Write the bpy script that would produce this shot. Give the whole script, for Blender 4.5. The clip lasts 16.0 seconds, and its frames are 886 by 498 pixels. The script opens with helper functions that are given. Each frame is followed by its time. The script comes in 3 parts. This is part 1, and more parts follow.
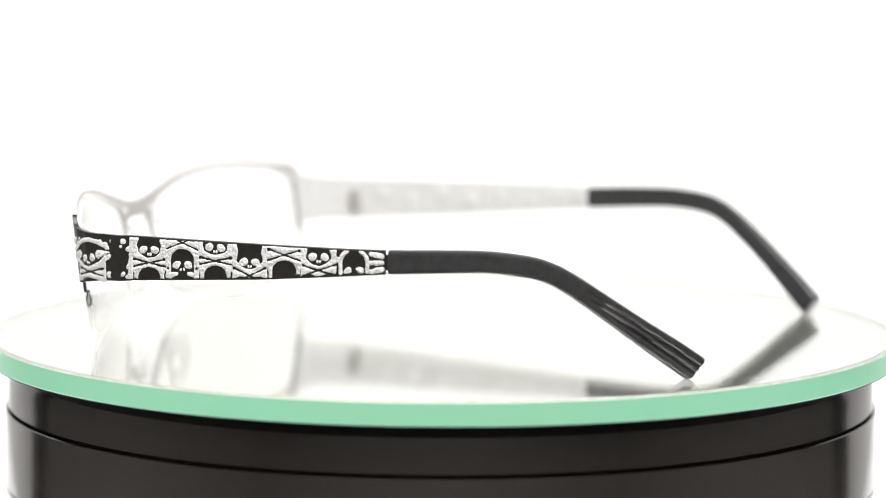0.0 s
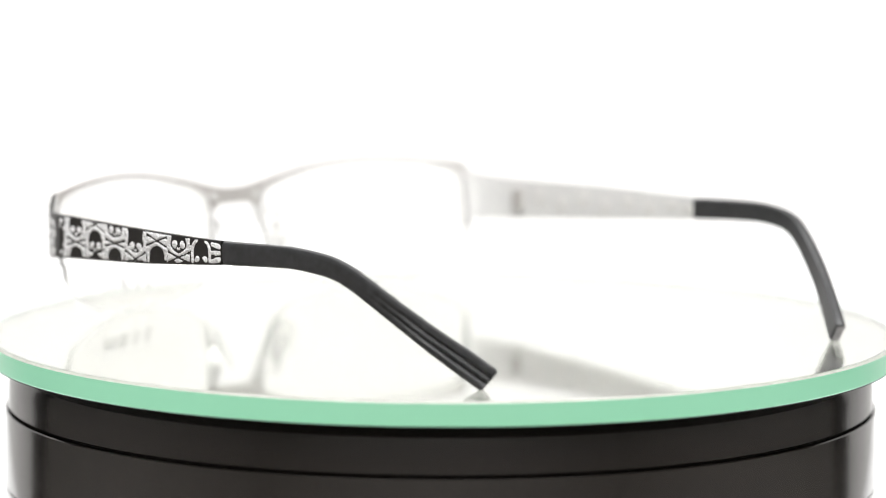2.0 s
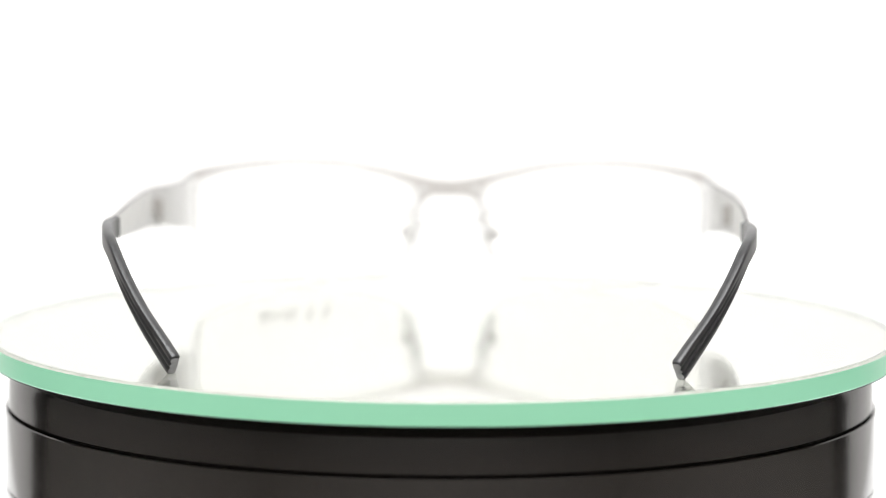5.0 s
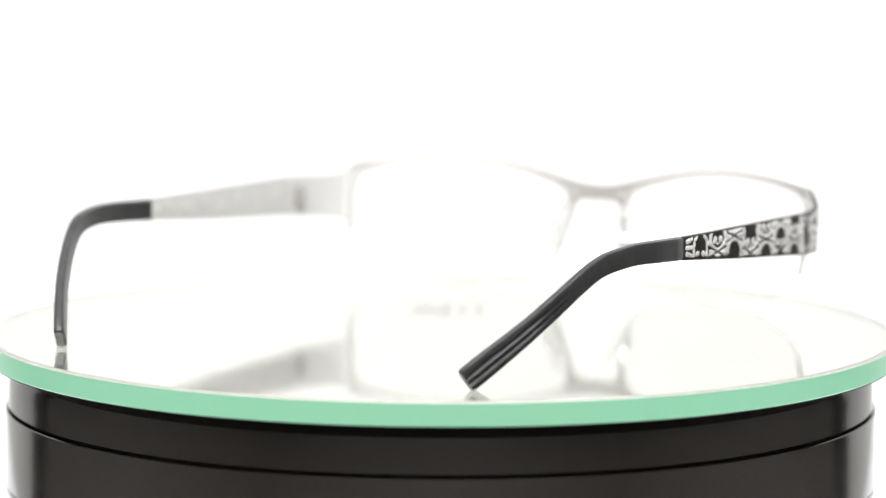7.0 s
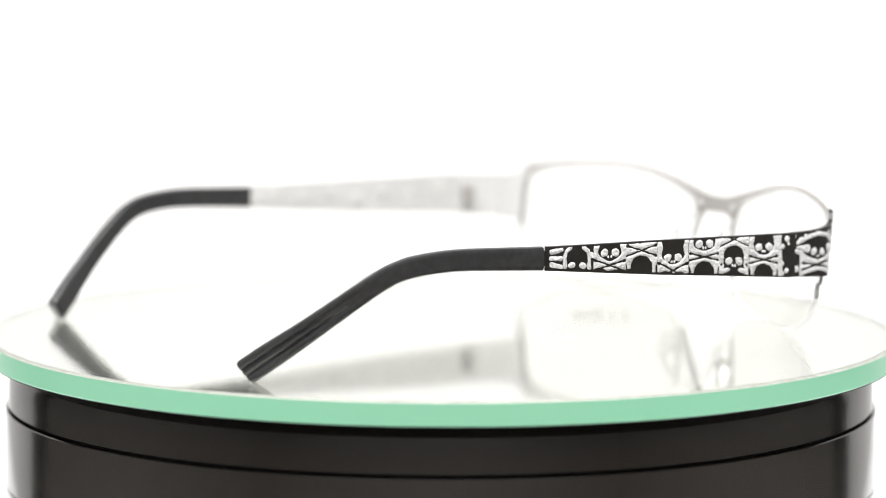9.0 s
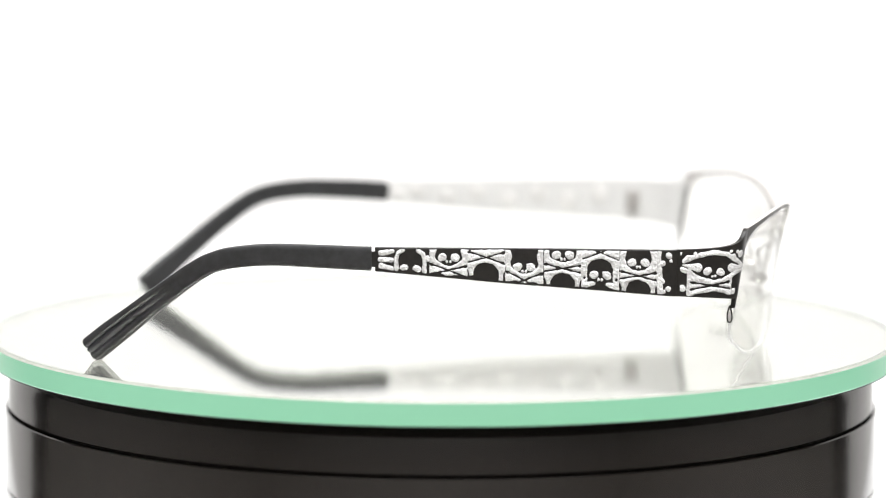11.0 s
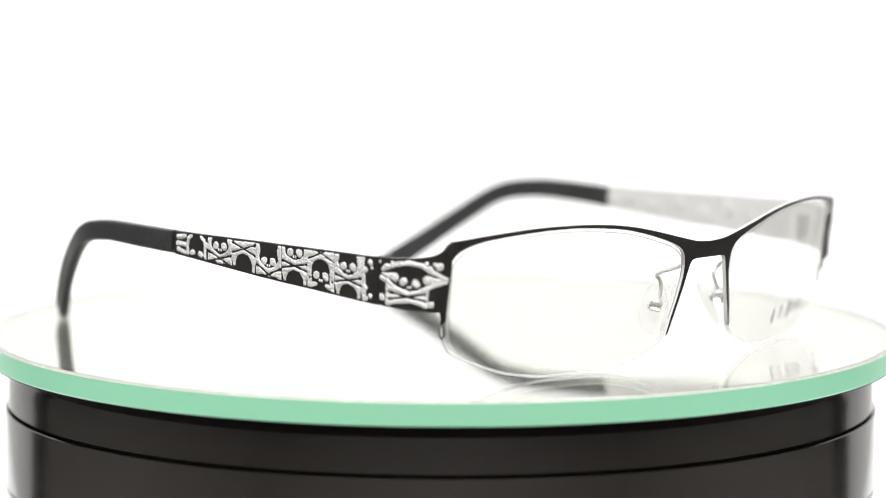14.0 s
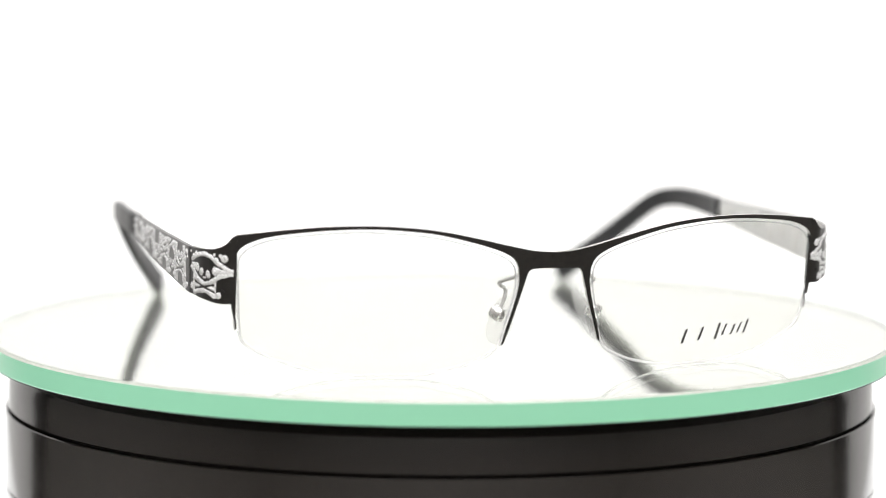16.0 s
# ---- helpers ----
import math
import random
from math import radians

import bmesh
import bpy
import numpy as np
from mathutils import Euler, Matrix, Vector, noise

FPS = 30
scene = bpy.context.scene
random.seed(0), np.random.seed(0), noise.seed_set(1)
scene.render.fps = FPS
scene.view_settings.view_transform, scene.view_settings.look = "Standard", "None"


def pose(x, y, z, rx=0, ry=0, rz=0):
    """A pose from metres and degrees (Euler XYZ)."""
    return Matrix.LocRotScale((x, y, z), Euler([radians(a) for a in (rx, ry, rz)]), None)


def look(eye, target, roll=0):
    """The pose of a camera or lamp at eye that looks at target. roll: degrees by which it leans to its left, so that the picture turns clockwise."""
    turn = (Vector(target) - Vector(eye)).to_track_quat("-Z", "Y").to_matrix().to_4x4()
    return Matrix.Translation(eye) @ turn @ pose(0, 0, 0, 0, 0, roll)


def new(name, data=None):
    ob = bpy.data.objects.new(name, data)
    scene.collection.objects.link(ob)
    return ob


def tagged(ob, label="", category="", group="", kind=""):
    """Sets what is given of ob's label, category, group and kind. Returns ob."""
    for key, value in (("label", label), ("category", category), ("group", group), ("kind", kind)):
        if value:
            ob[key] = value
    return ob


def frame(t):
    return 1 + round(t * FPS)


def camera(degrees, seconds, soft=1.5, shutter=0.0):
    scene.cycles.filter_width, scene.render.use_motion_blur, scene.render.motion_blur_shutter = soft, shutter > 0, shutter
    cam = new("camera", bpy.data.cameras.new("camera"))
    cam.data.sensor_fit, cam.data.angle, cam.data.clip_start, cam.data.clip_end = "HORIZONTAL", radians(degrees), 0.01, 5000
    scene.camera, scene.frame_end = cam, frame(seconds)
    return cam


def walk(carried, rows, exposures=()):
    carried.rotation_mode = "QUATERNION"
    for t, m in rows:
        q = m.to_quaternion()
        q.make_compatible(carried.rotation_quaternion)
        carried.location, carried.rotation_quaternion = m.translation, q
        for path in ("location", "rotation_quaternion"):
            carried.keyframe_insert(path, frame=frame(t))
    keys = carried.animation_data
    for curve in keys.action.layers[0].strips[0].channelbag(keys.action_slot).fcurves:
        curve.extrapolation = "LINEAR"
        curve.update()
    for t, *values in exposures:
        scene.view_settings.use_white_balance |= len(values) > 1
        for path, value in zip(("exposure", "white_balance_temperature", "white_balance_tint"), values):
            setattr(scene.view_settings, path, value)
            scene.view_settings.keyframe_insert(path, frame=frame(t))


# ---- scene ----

# ------------------------------------------------------------ camera
cam = camera(16.5176, 16.0, soft=0.70)
cam.data.dof.use_dof = True
cam.data.dof.focus_distance = 0.617
cam.data.dof.aperture_fstop = 9.6
EYE = Vector((0.0, -0.67, 0.09643))
PITCH = radians(6.7425)
AIM = EYE + Vector((0.0, math.cos(PITCH), -math.sin(PITCH)))
walk(cam, [(0.0, look(EYE, AIM, 0.2275)), (16.0, look(EYE, AIM, 0.2275))], exposures=[(0.0, 0.0), (16.0, 0.0)])

# ------------------------------------------------------------ light
world = bpy.data.worlds.new("studio")
scene.world = world
world.use_nodes = True
wbg = world.node_tree.nodes["Background"]
wbg.inputs["Color"].default_value = (1.0, 0.985, 0.97, 1)
wbg.inputs["Strength"].default_value = 0.05


def area_lamp(name, eye, target, sx, sy, watts):
    data = bpy.data.lights.new(name, "AREA")
    data.shape, data.size, data.size_y, data.energy = "RECTANGLE", sx, sy, watts
    ob = new(name, data)
    ob.matrix_world = look(eye, target)
    return ob


area_lamp("softbox_light", (0, -0.3, 0.92), (0, 0, 0), 0.9, 0.9, 12.0)
# unseen lamp added overhead to brighten the closed room
area_lamp("room_fill_light", (0, -0.7, 1.84), (0, -0.7, 0), 1.6, 1.6, 42.0)

# ------------------------------------------------------------ materials


def mat(name, base, rough=0.5, metal=0.0, **kw):
    m = bpy.data.materials.new(name)
    m.use_nodes = True
    b = m.node_tree.nodes["Principled BSDF"]
    b.inputs["Base Color"].default_value = (*base, 1)
    b.inputs["Roughness"].default_value = rough
    b.inputs["Metallic"].default_value = metal
    for k, v in kw.items():
        b.inputs[k.replace("_", " ")].default_value = v
    return m


def grain(m, scale, lo, hi, rough=None, bump=0.0, dist=0.0002, detail=4.0):
    """Varies base colour, roughness and relief of m with a noise of the given scale."""
    nt = m.node_tree
    b = nt.nodes["Principled BSDF"]
    tc = nt.nodes.new("ShaderNodeTexCoord")
    n = nt.nodes.new("ShaderNodeTexNoise")
    n.inputs["Scale"].default_value = scale
    n.inputs["Detail"].default_value = detail
    nt.links.new(tc.outputs["Object"], n.inputs["Vector"])
    r = nt.nodes.new("ShaderNodeValToRGB")
    r.color_ramp.elements[0].position, r.color_ramp.elements[1].position = 0.3, 0.7
    r.color_ramp.elements[0].color, r.color_ramp.elements[1].color = (*lo, 1), (*hi, 1)
    nt.links.new(n.outputs["Fac"], r.inputs["Fac"])
    nt.links.new(r.outputs["Color"], b.inputs["Base Color"])
    if rough:
        mr = nt.nodes.new("ShaderNodeMapRange")
        mr.inputs["To Min"].default_value, mr.inputs["To Max"].default_value = rough
        nt.links.new(n.outputs["Fac"], mr.inputs["Value"])
        nt.links.new(mr.outputs["Result"], b.inputs["Roughness"])
    if bump:
        bp = nt.nodes.new("ShaderNodeBump")
        bp.inputs["Strength"].default_value = bump
        bp.inputs["Distance"].default_value = dist
        nt.links.new(n.outputs["Fac"], bp.inputs["Height"])
        nt.links.new(bp.outputs["Normal"], b.inputs["Normal"])
    return m


BLACK = grain(mat("black_lacquer", (0.012, 0.011, 0.010), 0.42), 900, (0.013, 0.012, 0.011), (0.021, 0.019, 0.017), (0.24, 0.36), 0.05, 0.00005)
SILVER = grain(mat("brushed_silver", (0.9, 0.9, 0.9), 0.3, 0.22), 1500, (0.77, 0.77, 0.765), (0.89, 0.885, 0.88), (0.4, 0.55), 0.06, 0.00005)
RELIEF = grain(mat("sparkling_silver_relief", (0.95, 0.95, 0.95), 0.3, 0.1), 2600, (0.74, 0.74, 0.75), (1.0, 1.0, 1.0), (0.12, 0.34), 0.5, 0.0004, 5)
STEEL = grain(mat("grey_steel", (0.45, 0.43, 0.41), 0.4, 0.5), 1500, (0.57, 0.55, 0.53), (0.74, 0.72, 0.70), (0.35, 0.5), 0.06, 0.00005)
WIRE = grain(mat("pale_wire", (0.6, 0.6, 0.6), 0.35, 0.35), 1500, (0.58, 0.58, 0.58), (0.78, 0.78, 0.77), (0.3, 0.45))
ETCH = grain(mat("etched_grey_metal", (0.5, 0.5, 0.5), 0.45, 0.3), 420, (0.8, 0.79, 0.78), (0.92, 0.91, 0.9), (0.4, 0.55), 0.2, 0.0001)
TIP = grain(mat("black_acetate", (0.014, 0.014, 0.015), 0.38), 600, (0.028, 0.029, 0.030), (0.046, 0.047, 0.0495), (0.28, 0.42), 0.08, 0.00006)
ENDFACE = grain(mat("cut_acetate", (0.2, 0.2, 0.21), 0.5), 900, (0.3, 0.3, 0.32), (0.42, 0.42, 0.44))
HINGE = grain(mat("dark_hinge_metal", (0.5, 0.5, 0.5), 0.4, 0.4), 1800, (0.5, 0.48, 0.46), (0.62, 0.6, 0.58), (0.4, 0.55))


def thin_clear(name, colour, gloss):
    """A thin clear sheet: light goes straight through, and the surface mirrors a little."""
    m = bpy.data.materials.new(name)
    m.use_nodes = True
    nt = m.node_tree
    nt.nodes.remove(nt.nodes["Principled BSDF"])
    t, g, mix, fr = (nt.nodes.new("ShaderNode" + k) for k in ("BsdfTransparent", "BsdfGlossy", "MixShader", "LayerWeight"))
    t.inputs["Color"].default_value = (*colour, 1)
    g.inputs["Roughness"].default_value = 0.01
    fr.inputs["Blend"].default_value = 0.5
    steep, sheen = nt.nodes.new("ShaderNodeMath"), nt.nodes.new("ShaderNodeMath")
    steep.operation, steep.inputs[1].default_value = "POWER", 5
    sheen.operation, sheen.inputs[1].default_value, sheen.inputs[2].default_value = "MULTIPLY_ADD", 0.5, gloss
    nt.links.new(fr.outputs["Facing"], steep.inputs[0])
    nt.links.new(steep.outputs[0], sheen.inputs[0])
    nt.links.new(sheen.outputs[0], mix.inputs["Fac"])
    nt.links.new(t.outputs[0], mix.inputs[1])
    nt.links.new(g.outputs[0], mix.inputs[2])
    nt.links.new(mix.outputs[0], nt.nodes["Material Output"].inputs["Surface"])
    return m


LENS = thin_clear("clear_lens", (0.988, 0.987, 0.98), 0.015)


def frosted(name, colour, clearness=0.4):
    """Milky, half-clear matter that passes light through."""
    m = bpy.data.materials.new(name)
    m.use_nodes = True
    nt = m.node_tree
    out = nt.nodes["Material Output"]
    nt.nodes.remove(nt.nodes["Principled BSDF"])
    d, t, mix = nt.nodes.new("ShaderNodeBsdfDiffuse"), nt.nodes.new("ShaderNodeBsdfTranslucent"), nt.nodes.new("ShaderNodeMixShader")
    d.inputs["Color"].default_value = t.inputs["Color"].default_value = (*colour, 1)
    g, mix2 = nt.nodes.new("ShaderNodeBsdfGlossy"), nt.nodes.new("ShaderNodeMixShader")
    g.inputs["Roughness"].default_value = 0.25
    mix2.inputs["Fac"].default_value = 0.06
    nt.links.new(d.outputs[0], mix.inputs[1])
    nt.links.new(t.outputs[0], mix.inputs[2])
    nt.links.new(mix.outputs[0], mix2.inputs[1])
    nt.links.new(g.outputs[0], mix2.inputs[2])
    clear, mix3 = nt.nodes.new("ShaderNodeBsdfTransparent"), nt.nodes.new("ShaderNodeMixShader")
    mix3.inputs["Fac"].default_value = clearness
    nt.links.new(mix2.outputs[0], mix3.inputs[1])
    nt.links.new(clear.outputs[0], mix3.inputs[2])
    nt.links.new(mix3.outputs[0], out.inputs["Surface"])
    return m


EDGE = frosted("frosted_lens_edge", (0.97, 0.975, 0.97), 0.75)
BEVEL = frosted("bevel_reflection", (0.55, 0.56, 0.56), 0.3)
THREAD = frosted("clear_nylon", (0.97, 0.97, 0.965), 0.65)
PAD = frosted("clear_silicone", (0.96, 0.96, 0.945), 0.78)
CHROME = grain(mat("bright_chrome", (0.7, 0.7, 0.7), 0.15, 0.75), 700, (0.75, 0.75, 0.74), (0.95, 0.95, 0.94), (0.2, 0.35))
INK = grain(mat("dark_grey_ink", (0.06, 0.06, 0.06), 0.6), 1500, (0.05, 0.05, 0.05), (0.1, 0.1, 0.1))
GLASS = mat("float_glass", (0.985, 1.0, 0.99), 0.0, 0.0, IOR=1.5, Transmission_Weight=1.0)
GT = GLASS.node_tree
# pale haze mixed into the glass to lighten dark reflections in the mirror
veil_mix, veil = GT.nodes.new("ShaderNodeMixShader"), GT.nodes.new("ShaderNodeBsdfDiffuse")
veil.inputs["Color"].default_value = (0.86, 0.87, 0.83, 1)
veil_noise = GT.nodes.new("ShaderNodeTexNoise")
veil_noise.inputs["Scale"].default_value, veil_noise.inputs["Detail"].default_value = 25, 5
span = GT.nodes.new("ShaderNodeMapRange")
span.inputs["To Min"].default_value, span.inputs["To Max"].default_value = 0.035, 0.07
GT.links.new(veil_noise.outputs["Fac"], span.inputs["Value"])
GT.links.new(span.outputs["Result"], veil_mix.inputs["Fac"])
GT.links.new(GT.nodes["Principled BSDF"].outputs[0], veil_mix.inputs[1])
GT.links.new(veil.outputs[0], veil_mix.inputs[2])
GT.links.new(veil_mix.outputs[0], GT.nodes["Material Output"].inputs["Surface"])
MIRROR = mat("silver_coating", (0.785, 0.792, 0.74), 0.0, 1.0)
PAINT = mat("grey_back_paint", (0.03, 0.03, 0.03), 0.7)
RIM = mat("green_glass_edge", (0.345, 0.785, 0.53), 0.28)
INNER_EDGE = mat("pale_inner_ring", (0.86, 0.9, 0.86), 0.6)
GROUND_EDGE = grain(mat("ground_glass_bevel", (0.5, 0.52, 0.5), 0.5), 500, (0.34, 0.36, 0.31), (0.46, 0.48, 0.43))
DRUM = grain(mat("glossy_black_plastic", (0.006, 0.0055, 0.005), 0.08, 0.0, IOR=1.75), 40, (0.010, 0.0082, 0.0066), (0.016, 0.0132, 0.0108), (0.10, 0.2), 0.03, 0.0004)
# the plastic is drawn out round the drum, so its waviness lies flat
DRAWN = DRUM.node_tree.nodes.new("ShaderNodeMapping")
DRAWN.inputs["Scale"].default_value = (0.25, 0.25, 3.0)
for link in list(DRUM.node_tree.links):
    if link.from_node.type == "TEX_COORD":
        DRUM.node_tree.links.new(link.from_socket, DRAWN.inputs["Vector"])
        DRUM.node_tree.links.new(DRAWN.outputs["Vector"], link.to_socket)
# drum plastic copied with a weaker reflection, to shade the ring darker
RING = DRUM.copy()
RING.name = "dim_black_plastic"
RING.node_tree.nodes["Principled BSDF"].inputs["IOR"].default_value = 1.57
GAP = mat("dark_joint", (0.003, 0.003, 0.003), 0.9)
WALL = grain(mat("grey_white_wall", (0.6, 0.59, 0.57), 0.8), 3, (0.64, 0.62, 0.60), (0.7, 0.68, 0.66), (0.75, 0.9), 0.05, 0.002)
DARKWALL = grain(mat("charcoal_wall", (0.05, 0.05, 0.05), 0.8), 3, (0.045, 0.045, 0.046), (0.06, 0.06, 0.06), (0.75, 0.9), 0.05, 0.002)
CARPET = grain(mat("pale_floor", (0.4, 0.37, 0.34), 0.7), 30, (0.49, 0.45, 0.415), (0.58, 0.535, 0.5), (0.6, 0.8), 0.2, 0.002)
# emission added to lift backdrop and table to white; neither is a lamp
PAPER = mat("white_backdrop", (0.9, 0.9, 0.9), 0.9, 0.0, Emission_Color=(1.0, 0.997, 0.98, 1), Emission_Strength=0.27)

# ------------------------------------------------------------ helpers


def mesh_of(name, bm, *mats, smooth=40):
    bmesh.ops.remove_doubles(bm, verts=bm.verts, dist=1e-7)
    bmesh.ops.recalc_face_normals(bm, faces=bm.faces)
    me = bpy.data.meshes.new(name)
    bm.to_mesh(me)
    bm.free()
    for m in mats:
        me.materials.append(m)
    if smooth:
        me.shade_smooth()
        me.set_sharp_from_angle(angle=radians(smooth))
    return me


def part(name, bm, mats, parent, label="", smooth=40):
    mats = mats if isinstance(mats, (list, tuple)) else [mats]
    ob = new(name, mesh_of(name, bm, *mats, smooth=smooth))
    ob.parent = parent
    return tagged(ob, label)


def spline(pts, n):
    """n points at even steps of a smooth curve through pts."""
    p = np.array(pts, float)
    q = np.vstack([2 * p[0] - p[1], p, 2 * p[-1] - p[-2]])
    out = []
    for i in range(1, len(q) - 2):
        for t in np.linspace(0, 1, 24, endpoint=False):
            a, b, c, d = q[i - 1], q[i], q[i + 1], q[i + 2]
            out.append(0.5 * (2 * b + (c - a) * t + (2 * a - 5 * b + 4 * c - d) * t * t + (3 * b - a - 3 * c + d) * t ** 3))
    out = np.array(out + [p[-1]])
    s = np.r_[0, np.cumsum(np.linalg.norm(np.diff(out, axis=0), axis=1))]
    u = np.linspace(0, s[-1], n)
    return np.stack([np.interp(u, s, out[:, k]) for k in range(p.shape[1])], 1)


def quad_strip(bm, rows, closed_rows=True, caps=True, mats=None):
    """A skin over rows of points; each row a closed ring. mats: material of each column."""
    vs = [[bm.verts.new(p) for p in row] for row in rows]
    n = len(rows[0])
    for a, b in zip(vs, vs[1:]):
        for k in range(n if closed_rows else n - 1):
            f = bm.faces.new((a[k], a[(k + 1) % n], b[(k + 1) % n], b[k]))
            if mats:
                f.material_index = mats[k]
    if caps:
        bm.faces.new(vs[0])
        f = bm.faces.new(vs[-1][::-1])
        if caps == 2:
            f.material_index = 1
    return vs


def tube(bm, pts, r, seg=8):
    """A round wire along pts, in metres."""
    rows = []
    pts = [Vector(p) for p in pts]
    for i, p in enumerate(pts):
        d = (pts[min(i + 1, len(pts) - 1)] - pts[max(i - 1, 0)]).normalized()
        a = d.cross(Vector((0, 0, 1)))
        a = a.normalized() if a.length > 1e-4 else Vector((1, 0, 0))
        b = d.cross(a)
        rows.append([p + r * (math.cos(t) * a + math.sin(t) * b) for t in np.linspace(0, 2 * math.pi, seg, endpoint=False)])
    quad_strip(bm, rows)


MM = 0.001

# ------------------------------------------------------------ setting
TABLE_Z = -0.075
FLOOR_Z = -0.825


def slab(name, lo, hi, material, label, category):
    bm = bmesh.new()
    bmesh.ops.create_cube(bm, size=1)
    lo, hi = Vector(lo), Vector(hi)
    bmesh.ops.transform(bm, matrix=Matrix.Translation((lo + hi) / 2) @ Matrix.Diagonal((*(hi - lo), 1)), verts=bm.verts)
    return tagged(new(name, mesh_of(name, bm, material, smooth=0)), label, category, kind="structure")


def build_room():
    x, y0, y1, z1 = 2.7, -2.6, 1.6, 1.9
    slab("floor", (-x, y0, FLOOR_Z - 0.1), (x, y1, FLOOR_Z), CARPET, "plain pale brown floor of the studio", "floor")
    slab("ceiling", (-x, y0, z1), (x, y1, z1 + 0.1), WALL, "plain white ceiling of the studio", "ceiling")
    # north wall is out of view, darkened to put a dark band in the drum
    slab("wall_north", (-x, y1, FLOOR_Z - 0.1), (x, y1 + 0.1, z1 + 0.1), DARKWALL, "unseen dark wall, there for the drum to reflect", "wall")
    slab("wall_south", (-x, y0 - 0.1, FLOOR_Z - 0.1), (x, y0, z1 + 0.1), WALL, "plain light wall of the studio", "wall")
    slab("wall_west", (-x - 0.1, y0 - 0.1, FLOOR_Z - 0.1), (-x, y1 + 0.1, z1 + 0.1), WALL, "plain light wall of the studio", "wall")
    slab("wall_east", (x, y0 - 0.1, FLOOR_Z - 0.1), (x + 0.1, y1 + 0.1, z1 + 0.1), WALL, "plain light wall of the studio", "wall")


build_room()


def build_backdrop():
    # upright white sheet, wide enough to fill the view and to show in the glossy drum
    bm = bmesh.new()
    xs, zs = np.linspace(-1.2, 1.2, 13), np.linspace(FLOOR_Z, 1.5, 13)
    for y, flip in ((0.95, False), (0.953, True)):
        grid = [[bm.verts.new((x, y, z)) for x in xs] for z in zs]
        for a, b in zip(grid, grid[1:]):
            for i in range(len(xs) - 1):
                f = (a[i], a[i + 1], b[i + 1], b[i])
                bm.faces.new(f[::-1] if flip else f)
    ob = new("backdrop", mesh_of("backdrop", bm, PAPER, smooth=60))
    tagged(ob, "plain white backdrop with added glow", "backdrop", kind="structure")
    # white table top with rounded corners
    bm = bmesh.new()
    hx, y0, y1, rc = 0.22, -0.125, 0.86, 0.04

    def outline(inset, z):
        out = []
        for cx, cy, a0 in ((hx - rc, y1 - rc, 0), (-hx + rc, y1 - rc, 90), (-hx + rc, y0 + rc, 180), (hx - rc, y0 + rc, 270)):
            out += [(cx + (rc - inset) * math.cos(radians(a0 + a)), cy + (rc - inset) * math.sin(radians(a0 + a)), z) for a in range(0, 91, 10)]
        return out
    quad_strip(bm, [outline(i, TABLE_Z - d) for i, d in ((0.004, 0.0), (0.001, 0.001), (0.0, 0.004), (0.0, 0.02), (0.004, 0.024))])
    table = new("table")
    tagged(table, "white table under the turntable with added glow", "table")
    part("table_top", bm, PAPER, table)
    bm = bmesh.new()
    rows = [[(r * math.cos(a), 0.36 + r * math.sin(a), z) for a in np.linspace(0, 2 * math.pi, 32, endpoint=False)]
            for r, z in ((0.22, FLOOR_Z), (0.22, FLOOR_Z + 0.015), (0.04, FLOOR_Z + 0.04), (0.035, TABLE_Z - 0.06), (0.09, TABLE_Z - 0.024))]
    quad_strip(bm, rows)
    part("pedestal", bm, WALL, table)


build_backdrop()

# ------------------------------------------------------------ turntable
DISC_R, DISC_T = 0.1000, 0.0050


def lathe(bm, prof, seg=192, mats=None, close=False):
    rings = [[bm.verts.new((r * math.cos(a), r * math.sin(a), z)) for a in np.linspace(0, 2 * math.pi, seg, endpoint=False)] for r, z in prof]
    for j, (a, b) in enumerate(zip(rings, rings[1:])):
        for k in range(seg):
            f = bm.faces.new((a[k], a[(k + 1) % seg], b[(k + 1) % seg], b[k]))
            if mats:
                f.material_index = mats[j]
    return rings


def build_turntable():
    base = new("turntable")
    tagged(base, "glossy black plastic turntable base with fine grooves", "turntable")
    bm = bmesh.new()
    z0 = -DISC_T - 0.0004
    lathe(bm, [(0.001, z0), (0.0915, z0), (0.0928, z0 - 0.0003), (0.0936, z0 - 0.0010), (0.0942, z0 - 0.0018), (0.0946, z0 - 0.0028), (0.0949, z0 - 0.0040),
               (0.0951, z0 - 0.0054), (0.0952, z0 - 0.0068), (0.0953, -0.0151), (0.0951, -0.0153), (0.001, -0.0153)])
    part("top_ring", bm, RING, base, "black plastic ring with a rounded shoulder, reflection dimmed")
    bm = bmesh.new()
    lathe(bm, [(0.001, -0.0153), (0.0944, -0.0153), (0.0944, -0.0158), (0.001, -0.0158)])
    part("joint", bm, GAP, base)
    bm = bmesh.new()
    lathe(bm, [(0.001, -0.0158), (0.0957, -0.0158), (0.0959, -0.0160), (0.0961, -0.0322), (0.0957, -0.03235), (0.0957, -0.0325), (0.0961, -0.03265),
               (0.0963, TABLE_Z + 0.001), (0.0955, TABLE_Z), (0.001, TABLE_Z)])
    part("drum", bm, DRUM, base)
    base.location.x = -0.0004
    return base


